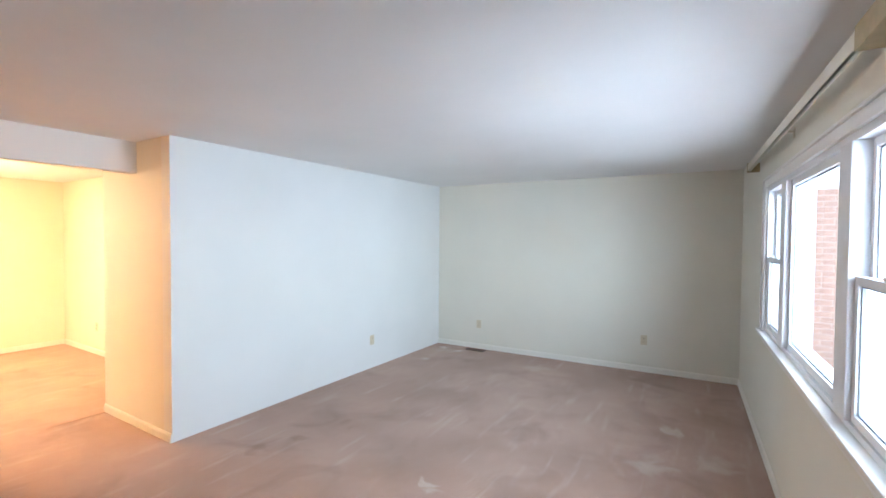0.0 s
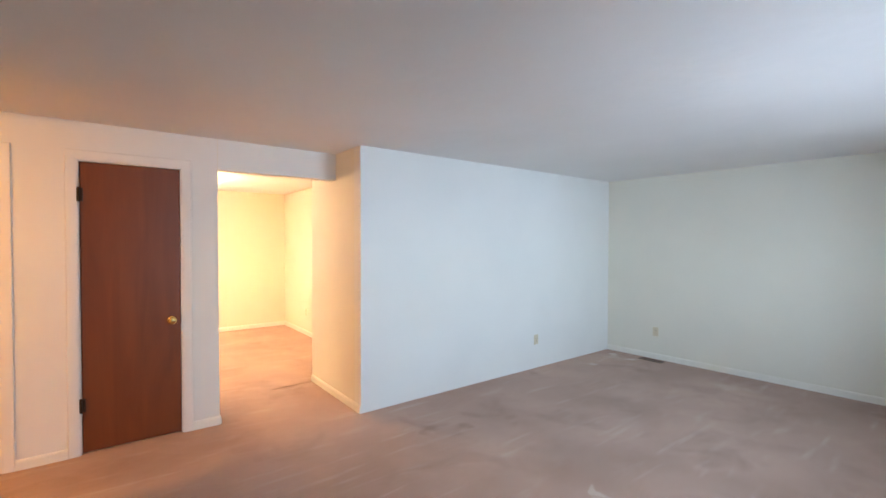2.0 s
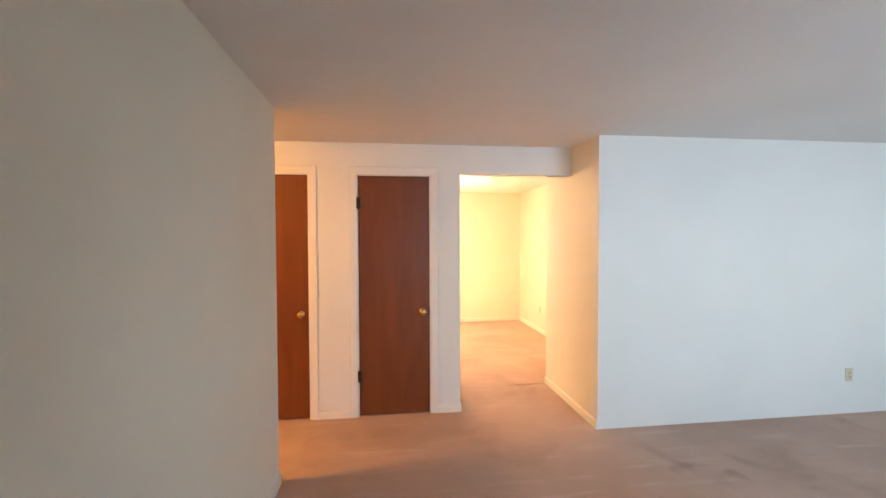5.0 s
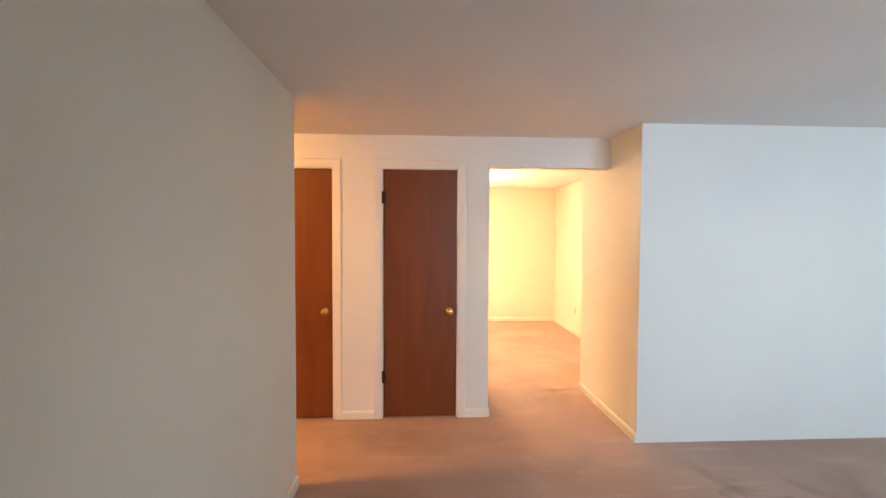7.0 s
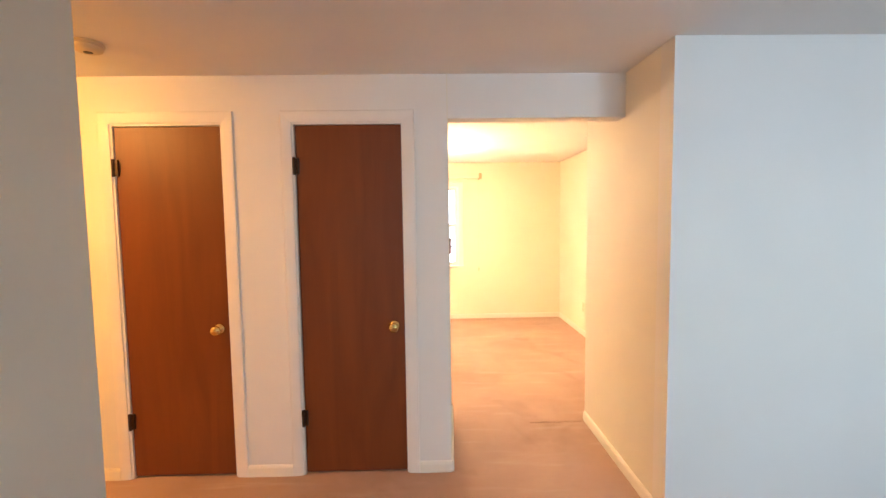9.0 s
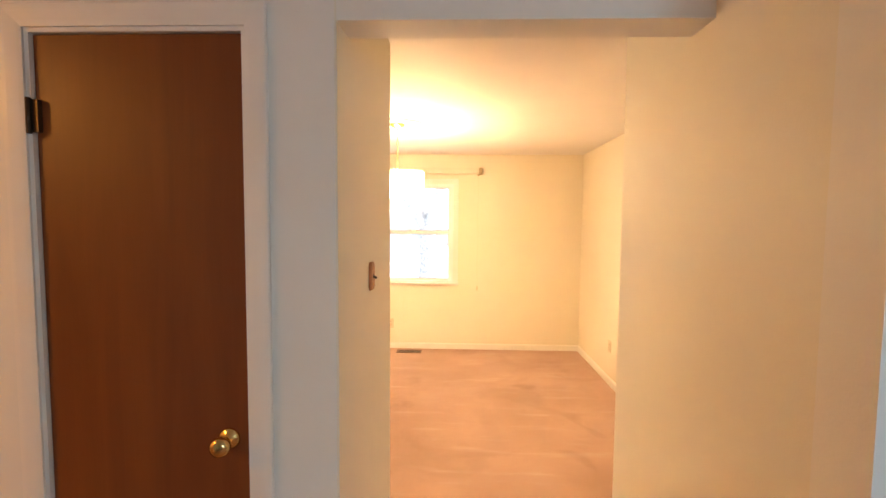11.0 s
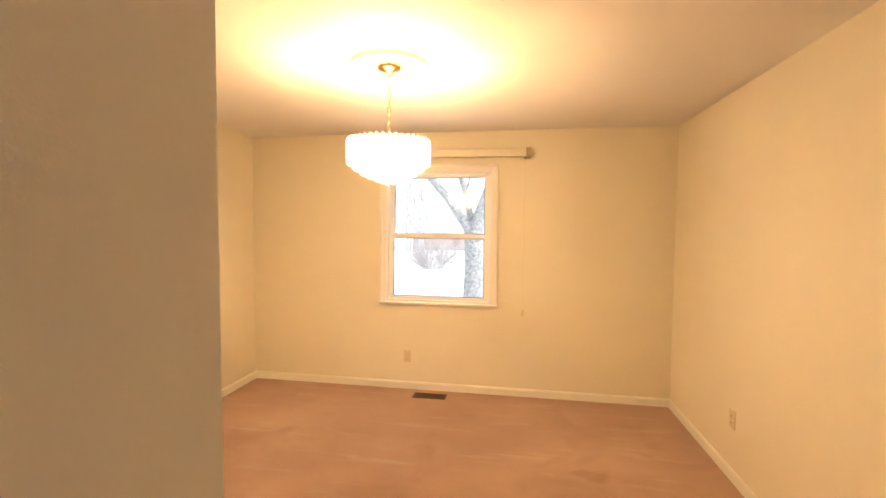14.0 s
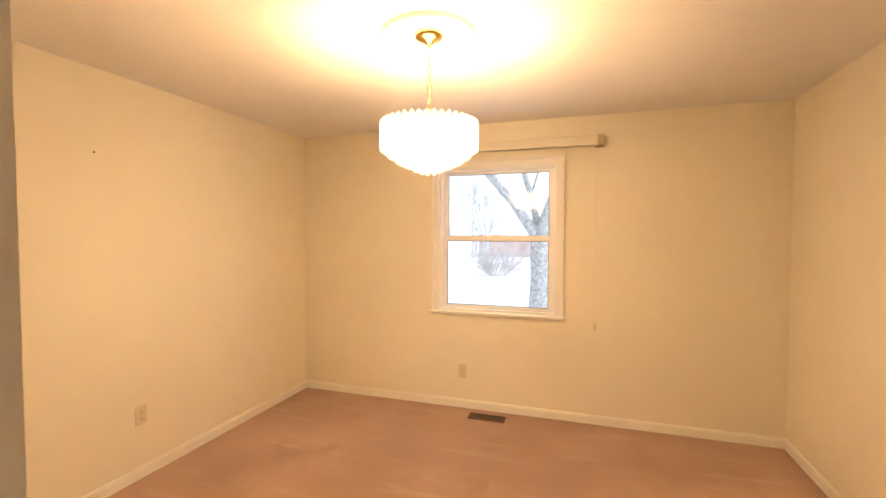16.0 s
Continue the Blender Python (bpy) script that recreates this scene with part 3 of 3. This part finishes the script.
part("plate", bm, PLATE_WOOD, sw, "stained wooden plate")
part("surround", boxes((-0.004, -0.0130, -0.008, 0.004, -0.0121, 0.008)), SLOT, sw)
tog = part("toggle", boxes((-0.004, -0.016, -0.004, 0.003, 0, 0.004), bevel=0.001), BRONZE, sw, "dark toggle")
tog.matrix_basis = pose(0, -0.011, 0, 25)
for z in (0.03, -0.03):
    s = part("screw", lathe([(0.0035, 0), (0.0035, 0.001), (0.002, 0.0018)], 10, 'Y'), BRASS, sw)
    s.matrix_basis = pose(0, -0.012, z)


def floor_vent(m):
    t = thing("floor_vent", "brown metal floor register set in the carpet", "floor vent", m, "floor vents")
    a, b = 0.145, 0.055
    part("frame", boxes((-a, -b, 0, a, -b + 0.016, 0.006), (-a, b - 0.016, 0, a, b, 0.006), (-a, -b + 0.016, 0, -a + 0.016, b - 0.016, 0.006), (a - 0.016, -b + 0.016, 0, a, b - 0.016, 0.006), bevel=0.0015), VENT, t)
    part("duct", boxes((-a + 0.016, -b + 0.016, 0.0005, a - 0.016, b - 0.016, 0.0015)), SLOT, t)
    me = mesh_of("slat", boxes((-0.0018, -b + 0.016, 0.0015, 0.0018, b - 0.016, 0.005)), VENT)
    for i in range(15):
        s = new("slat", me)
        s.parent = t
        s.matrix_basis = pose(-a + 0.022 + i * (2 * a - 0.044) / 14, 0, 0)
    part("rib", boxes((-a + 0.016, -0.003, 0.0045, a - 0.016, 0.003, 0.0062)), VENT, t)
    return t


v1 = floor_vent(pose(1.042, 7.945, 0))
copy_thing(v1, pose(5.955, 2.96, 0, 0, 0, 90))

det = thing("smoke_detector", "round yellowed plastic smoke detector on the ceiling", "smoke detector", pose(-0.365, 3.665, CEIL, 180))
part("base", lathe([(0.062, 0), (0.064, 0.012), (0.060, 0.014)], 36), PLASTIC, det)
part("cover", lathe([(0.060, 0.014), (0.060, 0.022), (0.054, 0.034), (0.042, 0.040), (0.02, 0.042)], 36), PLASTIC, det)
part("grille", lathe([(0.018, 0.042), (0.018, 0.0435), (0.002, 0.0436)], 20), SLOT, det)

# small nail left in the dining room wall
nail = tagged(part("nail", lathe([(0.0015, -0.02), (0.0015, 0.012), (0.005, 0.012), (0.005, 0.014)], 10), BRONZE), "small dark nail in a painted wall", "nail")
nail.matrix_basis = pose(DX0, 6.274, 1.864, 0, 90)


# ---- hall ceiling light, round the corner ----
hall = thing("hall_light", "round frosted ceiling light in the hall", "ceiling light", pose(-1.2, 3.02, CEIL, 180))
part("pan", lathe([(0.15, 0), (0.15, 0.02), (0.14, 0.025)], 36), BRASS, hall)
part("globe", lathe([(0.138, 0.025), (0.14, 0.05), (0.11, 0.085), (0.05, 0.105), (0.01, 0.108)], 36), glow_mat("lit_globe", (0.9, 0.85, 0.75), (1.0, 0.46, 0.11), 23.0), hall)


# ---- chandelier ----
ch = thing("chandelier", "lit tiered chandelier of clear crystal prisms on a brass chain", "chandelier", pose(CH[0], CH[1], CEIL))
cano = part("canopy", lathe([(0.006, -0.05), (0.016, -0.046), (0.022, -0.036), (0.05, -0.030), (0.064, -0.018), (0.066, -0.004), (0.064, 0.0)], 40), BRASS, ch, "polished brass canopy")
part("loop", lathe([(0.004, -0.066), (0.009, -0.062), (0.009, -0.052), (0.005, -0.048)], 16), BRASS, cano)
link_bm = bmesh.new()
N = 20
ring_pts = [Vector((0.0085 * math.cos(2 * math.pi * i / N), 0, 0.021 * math.sin(2 * math.pi * i / N))) for i in range(N + 1)]
tube(link_bm, ring_pts, [0.0025] * (N + 1), 6)
link_me = mesh_of("chain_link", link_bm, BRASS)
for i in range(8):
    o = new("chain_link", link_me)
    o.parent = ch
    o.matrix_basis = pose(0, 0, -0.082 - i * 0.0385, 0, 0, 90 * (i % 2))
TOP = -0.385
part("hub", lathe([(0.006, TOP + 0.02), (0.018, TOP + 0.005), (0.018, TOP - 0.02), (0.008, TOP - 0.03)], 20), BRASS, ch)
R_TIERS = ((0.203, 42, TOP - 0.005, 0.128), (0.170, 34, TOP - 0.03, 0.13), (0.133, 26, TOP - 0.05, 0.135), (0.096, 19, TOP - 0.07, 0.133), (0.058, 12, TOP - 0.085, 0.133), (0.024, 5, TOP - 0.095, 0.135))
for r, n, z, hgt in R_TIERS[:3]:
    bm = bmesh.new()
    tube(bm, [Vector((r * math.cos(2 * math.pi * i / 48), r * math.sin(2 * math.pi * i / 48), z - 0.012)) for i in range(49)], [0.003] * 49, 6)
    part("ring", bm, BRASS, ch)
bm = bmesh.new()
for k in range(4):
    a = k * math.pi / 2 + 0.4
    add = [Vector((0.01 * math.cos(a), 0.01 * math.sin(a), TOP)), Vector((0.20 * math.cos(a), 0.20 * math.sin(a), TOP - 0.015))]
    tube(bm, add, [0.003, 0.003], 6)
part("spider", bm, BRASS, ch)
for r, n, z, hgt in R_TIERS:
    # triangular prism with a peaked top and a cut point below
    bm = bmesh.new()
    w = min(0.0125, math.pi * r / n * 0.86)
    sec = [(-w, 0.0), (w, 0.0), (0.0, 0.014)]
    lo = [bm.verts.new((x, -y, 0.012 - hgt)) for x, y in sec]
    hi = [bm.verts.new((x, -y, -0.004)) for x, y in sec]
    tip_lo, tip_hi = bm.verts.new((0, -0.005, -hgt)), bm.verts.new((0, -0.005, 0.010))
    for i in range(3):
        j = (i + 1) % 3
        bm.faces.new((lo[i], lo[j], hi[j], hi[i]))
        bm.faces.new((lo[j], lo[i], tip_lo))
        bm.faces.new((hi[i], hi[j], tip_hi))
    me = mesh_of("prism", bm, CRYSTAL)
    for i in range(n):
        a = 360 * i / n
        o = new("prism", me)
        o.parent = ch
        o.matrix_basis = pose(0, 0, 0, 0, 0, a) @ pose(0, -r, z)
# bulbs, in the open top
for k in range(4):
    a = k * math.pi / 2 + 1.2
    b = part("bulb", lathe([(0.010, -0.05), (0.012, -0.03), (0.020, -0.01), (0.022, 0.008), (0.014, 0.022), (0.003, 0.028)], 16), glow_mat("lit_bulb", (0.9, 0.85, 0.7), (1, 0.7, 0.4), 15), ch, "lit clear bulb")
    b.matrix_basis = pose(0.11 * math.cos(a), 0.11 * math.sin(a), TOP - 0.137)
    point_lamp("bulb_light", (CH[0] + 0.11 * math.cos(a), CH[1] + 0.11 * math.sin(a), CEIL + TOP - 0.100), 6.5, 0.02, (1.0, 0.66, 0.36))

# ceiling medallion ring round the canopy
med = lathe([(0.155, 0.0), (0.158, -0.008), (0.166, -0.013), (0.174, -0.009), (0.178, -0.014), (0.186, -0.008), (0.190, 0.0)], 64)
for f in [f for f in med.faces if len(f.verts) > 4]:
    med.faces.remove(f)
mo = tagged(part("ceiling_medallion", med, CEILING), "round moulded white ceiling medallion ring", "medallion")
mo.matrix_basis = pose(CH[0], CH[1], CEIL) @ Matrix.Diagonal((1.08, 1.08, 2.2, 1))


# ---- outdoors ----
bm = bmesh.new()
G = 48
gv = {}
for i in range(G + 1):
    for j in range(G + 1):
        x, y = ((i / G) * 2 - 1), ((j / G) * 2 - 1)
        x, y = math.copysign(abs(x) ** 2.2, x) * 600, math.copysign(abs(y) ** 2.2, y) * 600
        z = -0.42 + (0.10 * noise.noise(Vector((x * 0.15, y * 0.15, 0))) if abs(x) < 60 and abs(y) < 60 else 0)
        gv[i, j] = bm.verts.new((x, y, min(z, -0.30)))
for i in range(G):
    for j in range(G):
        bm.faces.new((gv[i, j], gv[i + 1, j], gv[i + 1, j + 1], gv[i, j + 1])).smooth = True
structure("ground", bm, SNOW, "snow-covered lawn reaching to the horizon", "ground")


def limb(bm, start, way, length, radius, depth, rnd, taper=0.6):
    pts, radii = [start], [radius]
    p, d = start.copy(), way.normalized()
    n = 5
    for i in range(n):
        d = (d + Vector((rnd.uniform(-1, 1), rnd.uniform(-1, 1), rnd.uniform(-0.3, 0.7))) * 0.16).normalized()
        p = p + d * length / n
        pts.append(p.copy())
        radii.append(max(0.008, radius * (1 - (1 - taper) * (i + 1) / n)))
    tube(bm, pts, radii, 10 if radius > 0.08 else 5)
    if depth:
        for k in range(rnd.choice((2, 3))):
            q = pts[rnd.choice((2, 3, 4, 5))]
            s = (d + Vector((rnd.uniform(-1, 1), rnd.uniform(-1, 1), rnd.uniform(-0.2, 0.8))) * 0.8).normalized()
            limb(bm, q, s, length * rnd.uniform(0.55, 0.8), radii[-1] * rnd.uniform(0.5, 0.8), depth - 1, rnd)


def bare_tree(place, height, radius, seed, label, ways=None, bark=BARK):
    rnd = random.Random(seed)
    t = thing("tree", label, "tree", pose(*place))
    bm = bmesh.new()
    fork = Vector((0, 0, height))
    tube(bm, [Vector((0, 0, -0.15)), Vector((0, 0, 0.1)), Vector((0.02, 0, height * 0.5)), fork], [radius * 1.5, radius * 1.15, radius, radius * 1.02], 16)
    part("trunk", bm, bark, t, "rough grey bark trunk")
    bm = bmesh.new()
    for w, l, r in ways or [((rnd.uniform(-1, 1), rnd.uniform(-1, 1), 1.6), height * 1.4, radius * 0.6) for _ in range(4)]:
        limb(bm, fork - Vector((0, 0, 0.12)), Vector(w), l, r, 5, rnd)
    part("limbs", bm, bark, t, "bare winter limbs")
    return t


bare_tree((0.83, 14.0, -0.40), 1.8, 0.21, 3, "large bare forked tree standing in snow", [((-0.62, 0.1, 1.0), 2.6, 0.12), ((0.25, 0.2, 1.2), 3.0, 0.16), ((-0.1, 0.5, 1.1), 2.6, 0.09)])
bare_tree((-3.2, 27.0, -0.40), 1.2, 0.12, 9, "slender bare tree far across the snow", bark=FAR_BARK)
bare_tree((-6.2, 36.0, -0.40), 2.0, 0.14, 12, "bare tree far across the snow", bark=FAR_BARK)
bare_tree((-8.5, 46.0, -0.40), 2.2, 0.16, 21, "bare tree far across the snow", bark=FAR_BARK)

rnd = random.Random(5)
bm = bmesh.new()
for k in range(80):
    a = rnd.uniform(0, 2 * math.pi)
    lean = rnd.uniform(0.1, 2.2)
    limb(bm, Vector((0.3 * math.cos(a), 0.3 * math.sin(a), -0.1)), Vector((math.cos(a) * lean, math.sin(a) * lean, 1)), rnd.uniform(0.45, 0.95), 0.007, 2, rnd)
bush = tagged(part("bush", bm, TWIG), "leafless twiggy bush in the snow", "bush")
bush.location = (-2.05, 24.1, -0.42)

# far house across the snow
hs = thing("house", "low distant brick house with snowy roof", "house", pose(-0.5, 43.0, -1.0))
part("wall", boxes((-6, -4, 0, 9, 4, 2.05)), FAR_BRICK, hs, "pale red brick wall")
bm = bmesh.new()
rv = [bm.verts.new(p) for p in ((-6.5, -4.6, 1.95), (9.5, -4.6, 1.95), (9.5, 4.6, 1.95), (-6.5, 4.6, 1.95), (-6.5, 0, 3.7), (9.5, 0, 3.7))]
for q in ((0, 1, 5, 4), (2, 3, 4, 5), (0, 4, 3), (1, 2, 5), (3, 2, 1, 0)):
    bm.faces.new([rv[i] for i in q])
part("roof", bm, ROOF, hs, "snow-covered gable roof")
for x in (-1.2, 3, 6.5):
    wdw = part("window", boxes((x - 0.6, -4.06, 0.75, x + 0.6, -4.0, 1.75)), SOFFIT, hs)
    part("pane", boxes((x - 0.5, -4.07, 0.85, x + 0.5, -4.061, 1.65)), SKY_PANE, wdw)

# projecting brick garage outside the living room window
gar = thing("garage", "projecting pale brick garage wall with white frieze", "garage", pose(7.2, 0.13, -0.42))
part("wall", boxes((0.012, -6.5, 0, 0.3, -0.3, 2.6)), MORTAR, gar, "grey mortar wall")
part("frieze", boxes((-0.03, -6.5, 2.58, 0.3, -0.3, 2.95), bevel=0.005), SOFFIT, gar, "white painted frieze board")
part("soffit", boxes((-0.45, -6.6, 2.95, 0.4, -0.3, 3.05)), SOFFIT, gar)
brick_me = [mesh_of("brick", boxes((0, -0.098, 0.0, 0.05, 0.098, 0.057), bevel=0.0), BRICK)]
count = 0
rest = bmesh.new()
for row in range(38):
    for k in range(29):
        y = -0.42 - k * 0.208 - (0.104 if row % 2 else 0)
        z = 0.01 + row * 0.0675
        if k < 9 and row > 4:
            o = new("brick", brick_me[0])
            o.parent = gar
            o.matrix_basis = pose(rs.uniform(-0.002, 0.002), y, z)
        else:
            add_box(rest, 0, y - 0.098, z, 0.05, y + 0.098, z + 0.057)
tagged(part("bricks", rest, BRICK, gar), "rows of pale red brick", kind="stuff")
